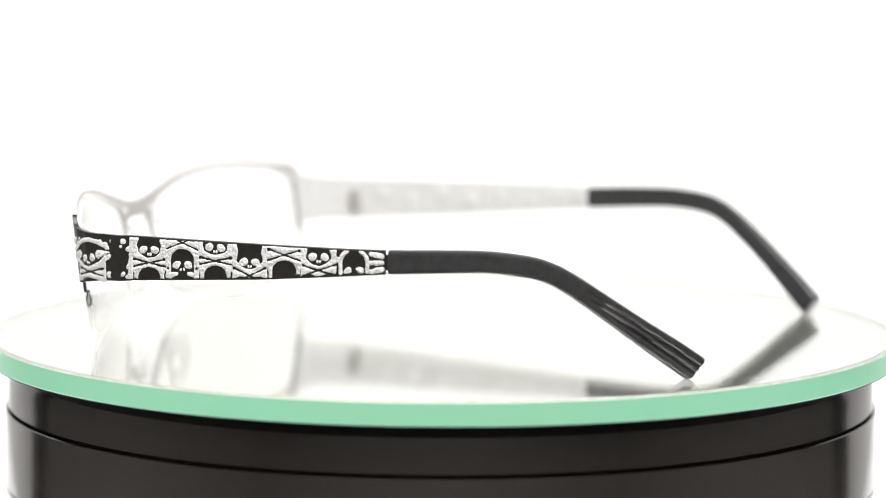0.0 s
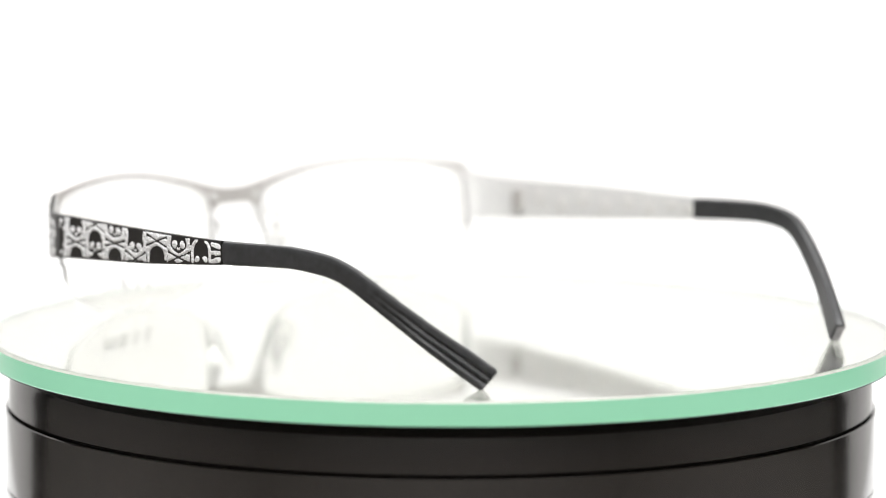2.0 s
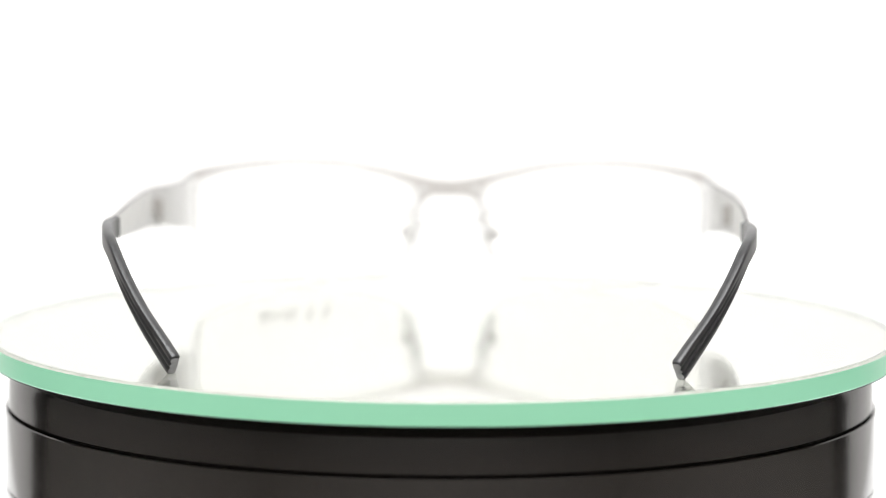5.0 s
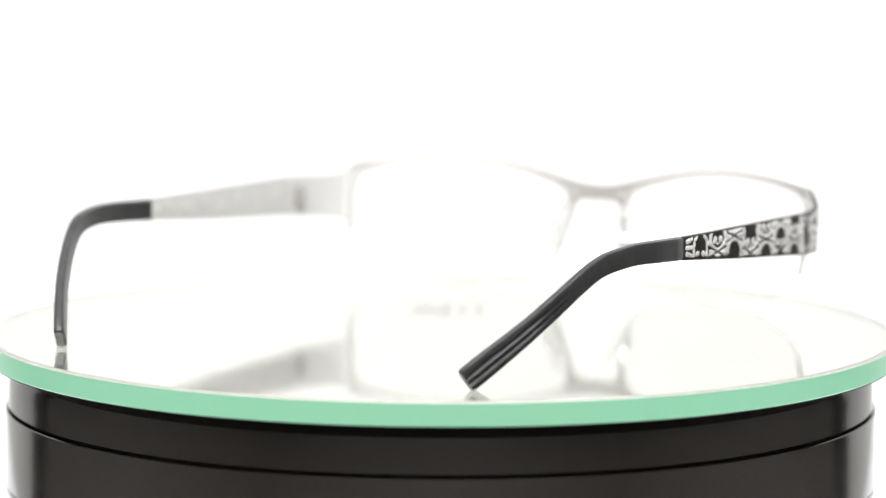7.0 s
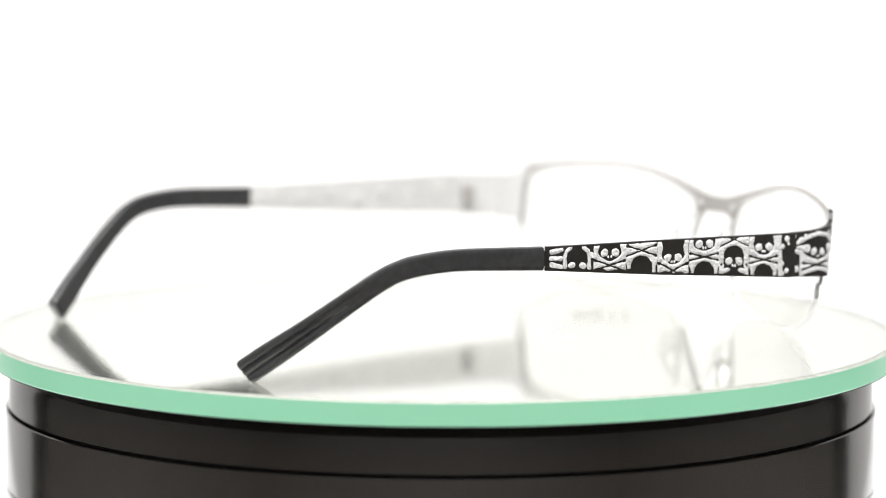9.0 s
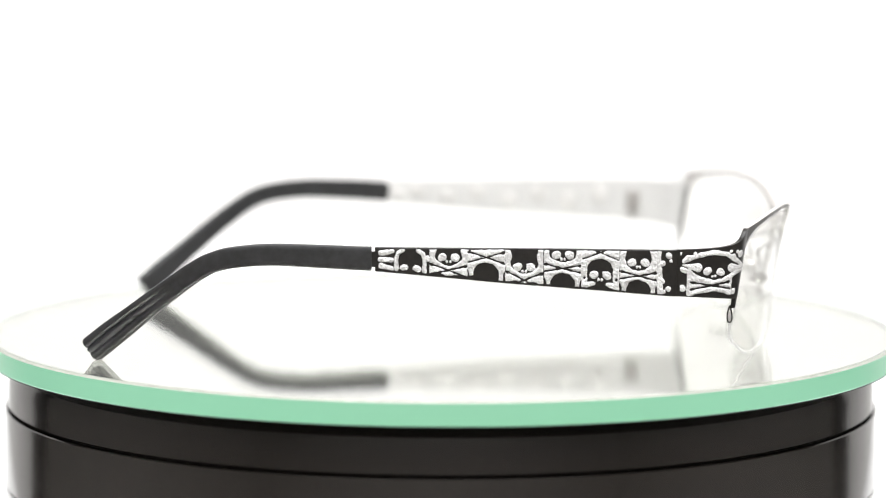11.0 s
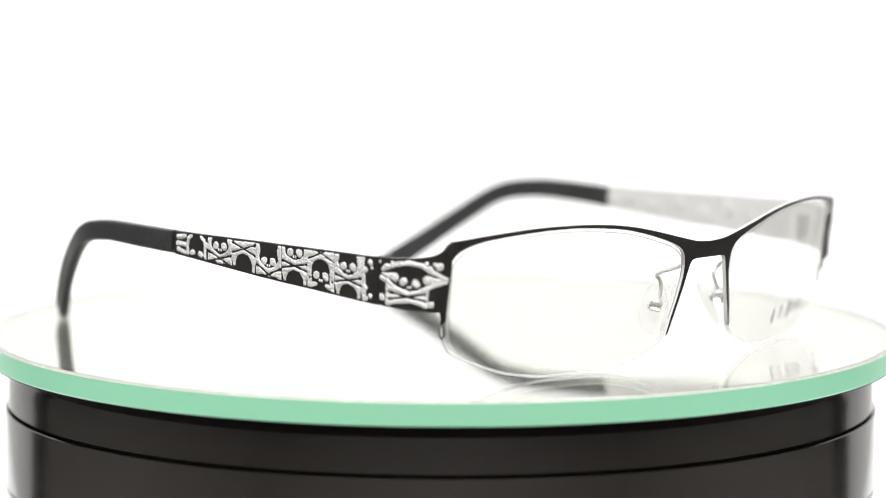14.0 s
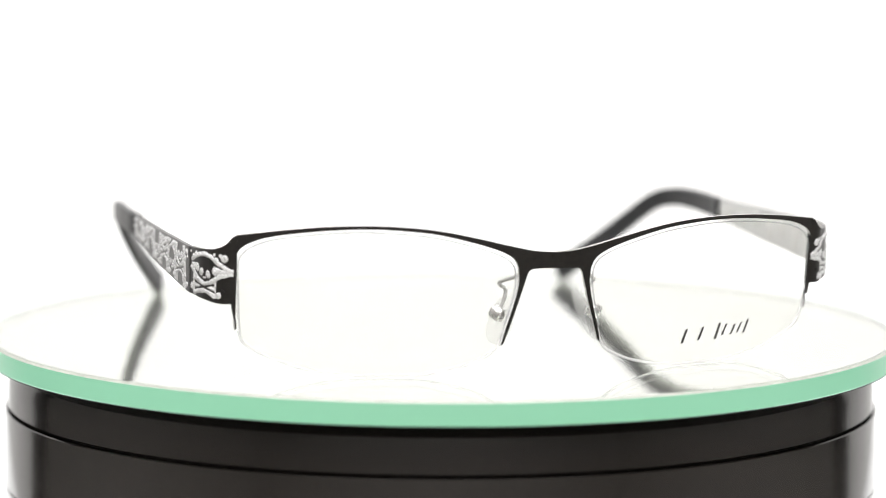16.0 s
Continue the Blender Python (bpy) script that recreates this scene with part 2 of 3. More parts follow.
def build_disc():
    disc = new("mirror_disc")
    tagged(disc, "round glass mirror with a green edge on the turntable", "mirror")
    bm = bmesh.new()
    r, t, b = DISC_R, DISC_T, 0.0006
    rings = lathe(bm, [(r - b, 0.0), (r, -b * 0.8), (r, -t + b * 0.5), (r - b * 0.5, -t)], mats=[1, 2, 2])
    f = bm.faces.new(rings[0])
    f.material_index = 0
    # pale ring added inside the glass, for the light passing through its far edge
    lathe(bm, [(r - 2 * b, -0.0003), (r - 2 * b, -t + 0.0002)], mats=[3])
    part("glass_plate", bm, [GLASS, GROUND_EDGE, RIM, INNER_EDGE], disc, "clear glass with a green edge", smooth=30)
    bm = bmesh.new()
    rings = lathe(bm, [(r - b * 0.5, -t), (r - b * 0.5, -t - 0.0002), (0.001, -t - 0.0002)], mats=[1, 1])
    bm.faces.new(rings[0])
    part("silver_backing", bm, [MIRROR, PAINT], disc, "silvered back of the mirror", smooth=30)
    return disc


turntable = build_turntable()
mirror_disc = build_disc()

# ------------------------------------------------------------ eyeglasses (millimetres, front towards -y, resting on z = 0)
glasses = new("eyeglasses")
tagged(glasses, "half-rim metal eyeglasses, black with silver skull-pattern temples, standing on the mirror", "eyeglasses")


def front_y(x, z):
    return -18.3 + 0.004 * x * x + 0.15 * (25 - z)


def front_pt(x, z, back=0.0):
    return Vector((x, front_y(x, z) + back, z)) * MM


def plan(side):
    """The outside of one temple from above: places and outward normals by arc length."""
    lean, tip, dy = (2.4, 1.3, 0.0) if side > 0 else (-2.4, -1.3, 2.3)
    pts = [(61.2, -3.4), (62.8, -2.75), (64.2, -1.5), (65.2, 0.2), (65.9, 2), (66.8, 5), (67.7, 10), (68.2, 14), (69.1, 40), (68.9, 70), (68.6, 84), (66.0, 100), (59.3, 115), (48.3, 131), (46.2, 134)]
    out = []
    for x, y in pts:
        k = min(max(y, 0) / 70, 1)
        e = lean * (min(1.0, (max(y, 0) / 9) ** 0.7) if side > 0 else k) + (tip - lean) * min(max((y - 70) / 59, 0), 1)
        out.append((x + e, y + dy * k))
    c = spline(out, 500)
    s = np.r_[0, np.cumsum(np.linalg.norm(np.diff(c, axis=0), axis=1))]
    d = np.gradient(c, axis=0)
    d /= np.linalg.norm(d, axis=1)[:, None]
    return s, c, np.stack([d[:, 1], -d[:, 0]], 1)


PLANS = {1: plan(1), -1: plan(-1)}


def side_pt(side, s, z, off=0.0):
    S, C, N = PLANS[side]
    x, y = np.interp(s, S, C[:, 0]), np.interp(s, S, C[:, 1])
    nx, ny = np.interp(s, S, N[:, 0]), np.interp(s, S, N[:, 1])
    if side > 0:
        z += float(np.interp(y, (-3.4, 0, 6, 14, 24, 43, 60), (0, 0.3, 0.7, 0.9, 0.6, 0.15, 0)))
    y += 0.15 * (25 - z) * min(max(1 - s / 7, 0), 1)
    return Vector((side * (x + nx * off), y + ny * off, z)) * MM


def s_at(side, y):
    S, C, N = PLANS[side]
    return float(np.interp(y, C[:, 1], S))


HINGE_Y = {1: 9.0, -1: 11.0}
END_TOP = ((0, 1.1, 1.9, 3.2, 5.0, 7.5, 10.5, 17.0), (28.75, 28.2, 27.1, 26.3, 25.8, 25.45, 25.25, 25.1))
END_BOT = ((0, 3, 5.5, 10.5, 17.0), (14.9, 14.8, 15.0, 15.4, 15.8))
PLATE_TOP = ((11, 28, 43, 60, 71), (25.1, 25.3, 25.4, 25.35, 25.4))
PLATE_BOT = ((11, 28, 43, 60, 71), (15.7, 17.1, 18.25, 19.75, 20.7))


def build_front():
    bm = bmesh.new()
    top = spline([(0, 25.2), (4.2, 25.5), (9.5, 26.65), (15.7, 28.15), (23, 29.7), (30, 30.55), (37, 30.85), (45, 30.65), (52, 30.0), (57, 29.35), (61.3, 28.75)], 60)
    low = np.vstack([spline([(0, 21.9), (4.4, 21.85), (5.3, 21.5), (5.7, 20.9)], 10), spline([(7.45, 20.7), (7.8, 22.7), (9.0, 24.3), (12.2, 25.85), (17.5, 27.5), (23, 28.85), (28, 29.6), (35.5, 30.15), (43, 30.0), (51, 29.2), (56.4, 28.2), (59.8, 26.7), (61.1, 25.2), (61.4, 23.4)], 50)])
    rim_x = np.r_[np.linspace(0, 5.9, 10), np.interp(np.linspace(0, 1, 50), np.linspace(0, 1, 50), np.linspace(6.8, 61.3, 50))]
    up = np.stack([rim_x, np.interp(rim_x, top[:, 0], top[:, 1])], 1)
    leg_a = spline([(5.7, 20.9), (6.3, 18.8), (7.72, 13.8), (9.95, 6.7)], 14)
    leg_b = spline([(7.45, 20.7), (7.45, 18.5), (8.4, 14.2), (9.6, 10.0), (10.45, 6.4)], 14)
    skin = {}
    for side in (1, -1):
        def ring(a, b, th=0.95):
            return [front_pt(side * a[0], a[1]), front_pt(side * b[0], b[1]), front_pt(side * b[0], b[1], th), front_pt(side * a[0], a[1], th)]
        skin[side] = [ring(a, b) for a, b in zip(up, low)]
        quad_strip(bm, [ring(a, b) for a, b in zip(leg_a, leg_b)], mats=[0, 2, 2, 2])
        # endpiece wrapping round to the hinge
        rows = []
        for s in np.linspace(0.0, s_at(side, HINGE_Y[side]), 30):
            zt, zb = np.interp(s, *END_TOP), np.interp(s, *END_BOT)
            rows.append([side_pt(side, s, zt), side_pt(side, s, zb), side_pt(side, s, zb, -0.95), side_pt(side, s, zt, -0.95)])
        quad_strip(bm, rows, mats=[0, 0, 2, 0])
        # thin prong down the lens edge
        rows = []
        for k in np.linspace(0, 1, 8):
            z, w = 15.2 - 2.6 * k, 0.42 - 0.2 * k
            x = 61.55 - 0.25 * k
            rows.append([front_pt(side * (x - w), z), front_pt(side * (x + w), z), front_pt(side * (x + w), z, 0.8), front_pt(side * (x - w), z, 0.8)])
        quad_strip(bm, rows, mats=[0, 0, 2, 0])
    quad_strip(bm, skin[-1][:0:-1] + skin[1], mats=[0, 1, 1, 1])
    front = part("front_frame", bm, [BLACK, STEEL, SILVER], glasses, "black lacquered metal brow, silver behind")
    for side in (1, -1):
        # narrow loop that holds the thread at the end of the prong
        bm = bmesh.new()
        c = front_pt(side * 61.15, 11.4, 0.9)
        loop = [c + Vector((-side * 0.12 * (1 - math.cos(a)), 0.42 * math.sin(a) * (1 - 0.6 * math.cos(a)), 1.75 * math.cos(a))) * MM for a in np.linspace(0, 2 * math.pi, 28)]
        tube(bm, loop, 0.17 * MM)
        bmesh.ops.recalc_face_normals(bm, faces=bm.faces)
        for f in bm.faces:
            f.material_index = 0 if f.normal.x * side > 0.3 or f.normal.y < -0.5 else 1
        eyelet = part("eyelet", bm, [BLACK, SILVER], front, "small metal loop, black in front")
        # silver insert added as the pale highlight inside the loop
        bm = bmesh.new()
        bmesh.ops.create_uvsphere(bm, u_segments=16, v_segments=12, radius=1)
        bmesh.ops.transform(bm, matrix=Matrix.Translation(c - Vector((side * 0.15, 0, 0.5)) * MM) @ Matrix.Diagonal((0.3 * MM, 0.42 * MM, 1.15 * MM, 1)), verts=bm.verts)
        part("loop_insert", bm, SILVER, eyelet, "pale silver insert for the highlight inside the loop")

    for side in (1, -1):
        bm = bmesh.new()
        c = front_pt(side * 6.4, 23.3, 0.95)
        rows = [[c + Vector((r * math.cos(a), d, r * math.sin(a))) * MM for a in np.linspace(0, 2 * math.pi, 16, endpoint=False)] for r, d in ((0.85, 0), (0.8, 0.25), (0.55, 0.4))]
        quad_strip(bm, rows)
        part("rivet", bm, SILVER, glasses, "small round silver rivet")
    return front


def lens_outline():
    return spline([(7.75, 18.5), (7.75, 20.8), (8.2, 22.5), (9.4, 23.9), (12.4, 25.4), (17.5, 27.0), (23, 28.4), (28, 29.15), (35.5, 29.75), (43, 29.6), (51, 28.8), (56, 27.8), (59.2, 26.3), (60.6, 24.9), (61.1, 23.3), (61.1, 20.4), (60.9, 15),
                   (60.3, 8.8), (58.2, 5.8), (51.1, 2.7), (45.5, 1.2), (37.5, 0.12), (31, 0.12), (24, 0.8), (17, 2.4), (12.4, 4.5), (10.6, 6.6), (9.8, 10), (8.6, 14.2), (7.75, 18.5)], 160)[:-1]


def build_lens(side):
    bm = bmesh.new()
    out = lens_outline()
    cen = out.mean(0)
    for p in out:
        if p[1] > cen[1]:
            p[1] -= 0.012 * (p[1] - cen[1])
        p[0] -= 0.005 * (p[0] - cen[0])
    faces = []
    rows = {}
    for lay, dy in ((0, 0.25), (1, 1.75)):
        for j, k in enumerate((1.0, 0.987, 0.8, 0.55, 0.3)):
            rows[lay, j] = [bm.verts.new(front_pt(side * (cen[0] + (x - cen[0]) * k), cen[1] + (z - cen[1]) * k, dy)) for x, z in out]
        mid = bm.verts.new(front_pt(side * cen[0], cen[1], dy))
        n = len(out)
        for j in range(4):
            for i in range(n):
                f = bm.faces.new((rows[lay, j][i], rows[lay, j][(i + 1) % n], rows[lay, j + 1][(i + 1) % n], rows[lay, j + 1][i]))
                # reflection on the bevel painted as a grey line, upper part only
                if j == 0 and lay == 0 and out[i][1] > 9:
                    f.material_index = 2
        for i in range(n):
            bm.faces.new((rows[lay, 4][i], rows[lay, 4][(i + 1) % n], mid))
    for i in range(n):
        f = bm.faces.new((rows[0, 0][i], rows[0, 0][(i + 1) % n], rows[1, 0][(i + 1) % n], rows[1, 0][i]))
        f.material_index = 1
    lens = part("lens", bm, [LENS, EDGE, BEVEL], glasses, "clear demo lens with a frosted edge")
    lens.visible_shadow = False
    # nylon thread round the lower edge
    bm = bmesh.new()
    low = [p for p in np.roll(out, -60, axis=0) if p[1] < 9.4 and p[1] > 0.3]
    tube(bm, [front_pt(side * (cen[0] + (x - cen[0]) * 1.001), z + 0.05, 1.0) for x, z in low], 0.28 * MM)
    part("thread", bm, THREAD, lens)
    return lens


def build_print(lens):
    # maker's mark as plain slanted bars
    for u, v, w, h in ((29.9, 6.2, 0.6, 2.9), (33.9, 6.5, 0.55, 2.7), (38.0, 6.7, 0.6, 3.3), (39.7, 6.9, 0.5, 2.3), (41.9, 6.8, 0.5, 2.1), (43.5, 7.0, 0.45, 2.1), (45.2, 7.2, 0.5, 2.8)):
        sl = 0.5
        bm = bmesh.new()
        rows = []
        for dy in (0.21, 0.245):
            rows.append([front_pt(u + a * w / 2 + sl * b, v + b * h / 2, dy) for a, b in ((-1, -1), (1, -1), (1, 1), (-1, 1))])
        quad_strip(bm, rows)
        part("printed_bar", bm, INK, lens, "dark grey printed bar", smooth=0)


def build_nose_pad(side):
    bm = bmesh.new()
    path = spline([(7.2, -16.7, 20.7), (8.0, -15.2, 20.0), (9.3, -13.4, 19.3), (9.9, -12.4, 18.7), (9.6, -12.0, 18.1), (8.8, -12.0, 17.6), (8.6, -12.2, 16.6), (9.0, -12.5, 15.2), (9.9, -12.5, 13.4)], 60)
    tube(bm, [Vector((side * x, y, z)) * MM for x, y, z in path], 0.4 * MM)
    arm = part("pad_arm", bm, WIRE, glasses, "bent silver wire")
    # round clip with a hollow that grips the stud of the pad
    bm = bmesh.new()
    m = Matrix.Translation(Vector((side * 10.2, -12.3, 12.5)) * MM) @ Euler((0, radians(side * -20), radians(side * 50))).to_matrix().to_4x4()
    rows = []
    for r, d in ((0.9, -1.5), (1.35, -1.3), (1.5, -0.9), (1.5, 0.7), (1.3, 1.1), (0.85, 1.1), (0.8, 0.4)):
        rows.append([m @ (Vector((d, r * math.cos(a), r * math.sin(a))) * MM) for a in np.linspace(0, 2 * math.pi, 20, endpoint=False)])
    quad_strip(bm, rows)
    part("pad_clip", bm, CHROME, arm, "bright round metal clip")
    bm = bmesh.new()
    bmesh.ops.create_uvsphere(bm, u_segments=28, v_segments=18, radius=1)
    for v in bm.verts:
        # fuller below, flat behind
        k = 1 - 0.22 * v.co.z
        v.co.y *= k
        v.co.x *= 1.0 if v.co.x * side < 0 else 0.55
    m = Matrix.Translation(Vector((side * 8.75, -10.7, 11.6)) * MM) @ Euler((radians(6), radians(side * -24), radians(side * -38))).to_matrix().to_4x4() @ Matrix.Diagonal((1.1 * MM, 2.9 * MM, 5.8 * MM, 1))
    bmesh.ops.transform(bm, matrix=m, verts=bm.verts)
    pad = part("nose_pad", bm, PAD, glasses, "clear silicone nose pad")
    bm = bmesh.new()
    bmesh.ops.create_cone(bm, cap_ends=True, segments=16, radius1=0.75 * MM, radius2=0.55 * MM, depth=1.6 * MM)
    bmesh.ops.transform(bm, matrix=Matrix.Translation(Vector((side * 9.4, -11.2, 12.0)) * MM) @ Euler((0, radians(90), radians(side * 50))).to_matrix().to_4x4(), verts=bm.verts)
    part("stud", bm, CHROME, pad, "small metal stud")


# ---- relief pattern: rough silver cast over the black metal, round dark skulls and crossed bones.
# Each column of the pattern is a field over (u along the metal, v up it, in millimetres), below zero where silver stands.


def lattice_noise(P, cell, seed):
    """Smooth noise from 0 to 1 at the points P."""
    q = P / cell
    i = np.floor(q).astype(int)
    f = q - i
    f = f * f * (3 - 2 * f)

    def rnd(a, b):
        k = np.sin(a * 127.1 + b * 311.7 + seed * 74.7) * 43758.5453
        return k - np.floor(k)
    a, b = i[..., 0], i[..., 1]
    x, y = f[..., 0], f[..., 1]
    return (rnd(a, b) * (1 - x) + rnd(a + 1, b) * x) * (1 - y) + (rnd(a, b + 1) * (1 - x) + rnd(a + 1, b + 1) * x) * y


def bar(P, a, b, ra, rb=None):
    """Distance to a bone from a to b whose half-width goes from ra to rb."""
    a, b = np.array(a, float), np.array(b, float)
    rb = ra if rb is None else rb
    d = b - a
    t = np.clip(((P - a) @ d) / (d @ d), 0, 1)
    return np.linalg.norm(P - a - t[..., None] * d, axis=-1) - (ra + (rb - ra) * t)


def chain(P, pts, r):
    out = np.full(P.shape[:-1], 9.0)
    for a, b in zip(pts, pts[1:]):
        out = np.minimum(out, bar(P, a, b, r))
    return out


def oval(P, u, v, a, b, lean=0.0):
    q = P - np.array((u, v))
    c, s = math.cos(lean), math.sin(lean)
    x, y = q[..., 0] * c + q[..., 1] * s, q[..., 1] * c - q[..., 0] * s
    return (np.hypot(x / a, y / b) - 1) * min(a, b)


def crossed(P, vc, spread, reach, w=0.19):
    """The two fine dark lines of a pair of crossed bones, with the dark knuckles at their ends."""
    d = np.full(P.shape[:-1], 9.0)
    for q in (-1, 1):
        d = np.minimum(d, bar(P, (-reach, vc + q * spread), (reach, vc - q * spread), w))
        d = np.minimum(d, oval(P, q * (reach - 0.45), vc + spread * 0.86, 0.42, 0.34))
        d = np.minimum(d, oval(P, q * (reach - 0.45), vc - spread * 0.86, 0.3, 0.28))
    return d


def open_skull(P, jaw, jaw_side, half):
    """Dark skull that runs out over the top edge, with a curved jaw below."""
    u, v = P[..., 0], P[..., 1]
    return np.maximum(np.abs(u) - half - 0.14 * np.sin(v * 2.1), jaw + (jaw_side - jaw) * (u / half) ** 2 - v)


def dome(P, top, half, flat=0.85):
    """Dark skull that runs out over the bottom edge, with a round crown."""
    u, v = P[..., 0], P[..., 1]
    b = half * flat
    return np.where(v > top - b, (np.hypot(u / half, (v - top + b) / b) - 1) * b, np.abs(u) - half)


def face(P, h, eye, nose, gap=1.3):
    d = np.full(P.shape[:-1], 9.0)
    for q in (-1, 1):
        d = np.minimum(d, oval(P, q * gap, eye * h, 0.94, 0.78, -q * 0.45))
        d = np.minimum(d, oval(P, q * 0.3, nose * h, 0.25, 0.32))
    return d


HALF = 3.78
# kind: jaw, jaw at the sides, half-width of the upper skull, eyes, nose; crossing and spread of the bones; crown of the lower skull, half-width
SKULLS = {
    "front": ((0.52, 0.66, 2.5, 0.72, 0.61), (0.395, 0.10), (0.29, 2.5)),
    "tall": ((0.66, 0.80, 2.6, 0.87, 0.76), (0.49, 0.11), (0.36, 2.5)),
    "back": ((0.37, 0.62, 2.55, 0.70, 0.54), (0.20, 0.22), None),
    "deep": ((0.27, 0.48, 2.65, 0.48, 0.35), (0.07, 0.26), None),
    "arch": (None, (0.74, 0.2), (0.57, 2.55)),
    "crown": (None, None, (0.79, 2.55)),
}


def column_field(kind, P, h):
    u, v = P[..., 0], P[..., 1]
    if kind in SKULLS:
        up, cross, low = SKULLS[kind]
        d = np.maximum(np.abs(u) - HALF, np.abs(v - h / 2) - h / 2)
        if cross:
            d = np.maximum(d, -crossed(P, cross[0] * h, cross[1] * h, HALF))
        if low:
            d = np.maximum(d, -dome(P, low[0] * h, low[1]))
            # bare metal between the feet of neighbouring arches
            for q in (-1, 1):
                if kind != "crown":
                    d = np.maximum(d, -oval(P, q * 3.85, 0.06 * h, 0.5, 0.45 * low[0] * h))
        if up:
            d = np.maximum(d, -open_skull(P, up[0] * h, up[1] * h, up[2]))
            d = np.minimum(d, face(P, h, up[3], up[4]))
        if kind == "crown":
            for q in (-1, 1):
                d = np.maximum(d, -bar(P, (-q * HALF, 0.76 * h), (q * 1.6, 1.03 * h), 0.15))
                d = np.maximum(d, -oval(P, q * 3.2, 0.26 * h, 0.3, 0.35))
                d = np.minimum(d, oval(P, q * 2.2, 0.1 * h, 1.25, 0.5, -q * 0.2))
            d = np.minimum(d, face(P, h, 0.36, 0.24))
        if kind == "arch":
            d = np.maximum(d, -(oval(P, 2.9, 0.0, 0.9, 0.5)))
        if kind in ("back", "deep"):
            # the bones' lower ends leave the metal bare along its edge
            for q in (-1, 1):
                d = np.maximum(d, -oval(P, q * 1.9, -0.02 * h, 1.0, 0.42))
        return d
    d = np.full(P.shape[:-1], 9.0)
    if kind == "bare":
        for q in (-1, 1):
            d = np.minimum(d, chain(P, [(q * 1.5, 0.97 * h), (q * 2.5, 0.8 * h), (q * 2.85, 0.55 * h), (q * 2.8, 0.08 * h)], 0.42))
            d = np.minimum(d, oval(P, q * 1.3, 0.17 * h, 0.82, 0.62, -q * 0.25))
        d = np.minimum(d, oval(P, -3.4, 0.62 * h, 0.5, 0.6))
    elif kind == "ends":
        for f, lean in ((0.83, 0.25), (0.48, 0.0), (0.14, -0.25)):
            d = np.minimum(d, bar(P, (-1.2, f * h + lean), (1.0, f * h - lean * 0.5), 0.42, 0.6))
        d = np.maximum(d, -bar(P, (-1.0, 0.66 * h), (1.7, 0.62 * h), 0.12))
        d = np.maximum(d, -bar(P, (-1.0, 0.3 * h), (1.7, 0.36 * h), 0.12))
    elif kind == "border":
        d = np.minimum(d, bar(P, (0.0, 0.03 * h), (0.1, 0.58 * h), 0.62, 0.5))
        d = np.minimum(d, bar(P, (0.3, 0.66 * h), (0.2, 0.97 * h), 0.45))
        for a, f, r in ((-0.5, 0.72, 0.55), (-0.8, 0.05, 0.4), (-0.35, 0.3, 0.6), (-1.7, 0.9, 0.62), (-2.2, 0.78, 0.35), (-1.7, 0.12, 0.5)):
            d = np.minimum(d, oval(P, a, f * h, r * 1.1, r, 0.4))
    elif kind == "grand":
        d = np.minimum(d, chain(P, [(6.1, 7.0), (4.7, 7.55), (2.8, 8.15), (0, 8.55), (-2.8, 8.15), (-4.9, 7.0), (-8.2, 5.3)], 0.46))
        d = np.minimum(d, np.minimum(oval(P, 3.9, 8.2, 0.45, 0.5), oval(P, 5.3, 7.5, 0.8, 0.6)))
        d = np.minimum(d, oval(P, -4.4, 7.5, 0.8, 0.7))
        d = np.minimum(d, chain(P, [(6.5, 5.3), (5.0, 4.6), (4.0, 3.7), (2.0, 2.95), (0, 2.45), (-2.0, 2.85), (-3.6, 3.4), (-5.0, 4.3), (-8.2, 5.0)], 0.5))
        block = np.maximum(np.abs(u - 0.6) - 4.9, np.maximum(v - 2.6 - 0.11 * u * u, 0.95 - 0.05 * u * u - v))
        d = np.minimum(d, block)
        d = np.minimum(d, chain(P, [(5.1, 0.35), (3.0, 0.75), (0, 1.2), (-2.4, 0.75), (-3.7, 0.1)], 0.42))
        d = np.minimum(d, np.minimum(bar(P, (5.0, 4.6), (5.2, 0.4), 0.5), bar(P, (-3.9, 3.4), (-3.8, 0.1), 0.45)))
        d = np.maximum(d, -crossed(P - np.array((0.5, 0)), 1.9, 0.75, 4.3))
        d = np.minimum(d, np.minimum(bar(P, (6.4, 6.1), (3.3, 5.55), 0.15, 0.9), bar(P, (-8.3, 5.2), (-3.9, 5.35), 0.12, 0.85)))
        for a, b, r in ((1.35, 4.85, 0.92), (-1.45, 4.6, 0.92)):
            d = np.minimum(d, oval(P, a, b, r, 0.76, -0.4 * np.sign(a)))
        for a, b, r in ((0.35, 3.75, 0.23), (-0.35, 3.78, 0.23), (6.5, 1.5, 0.72), (7.4, 0.6, 0.32), (-5.0, 0.6, 0.62), (-6.4, 8.0, 0.78), (-3.8, 8.6, 0.33), (6.9, 8.4, 0.28), (-5.4, 8.5, 0.4)):
            d = np.minimum(d, oval(P, a, b, r * 1.1, r, 0.3))
    return d


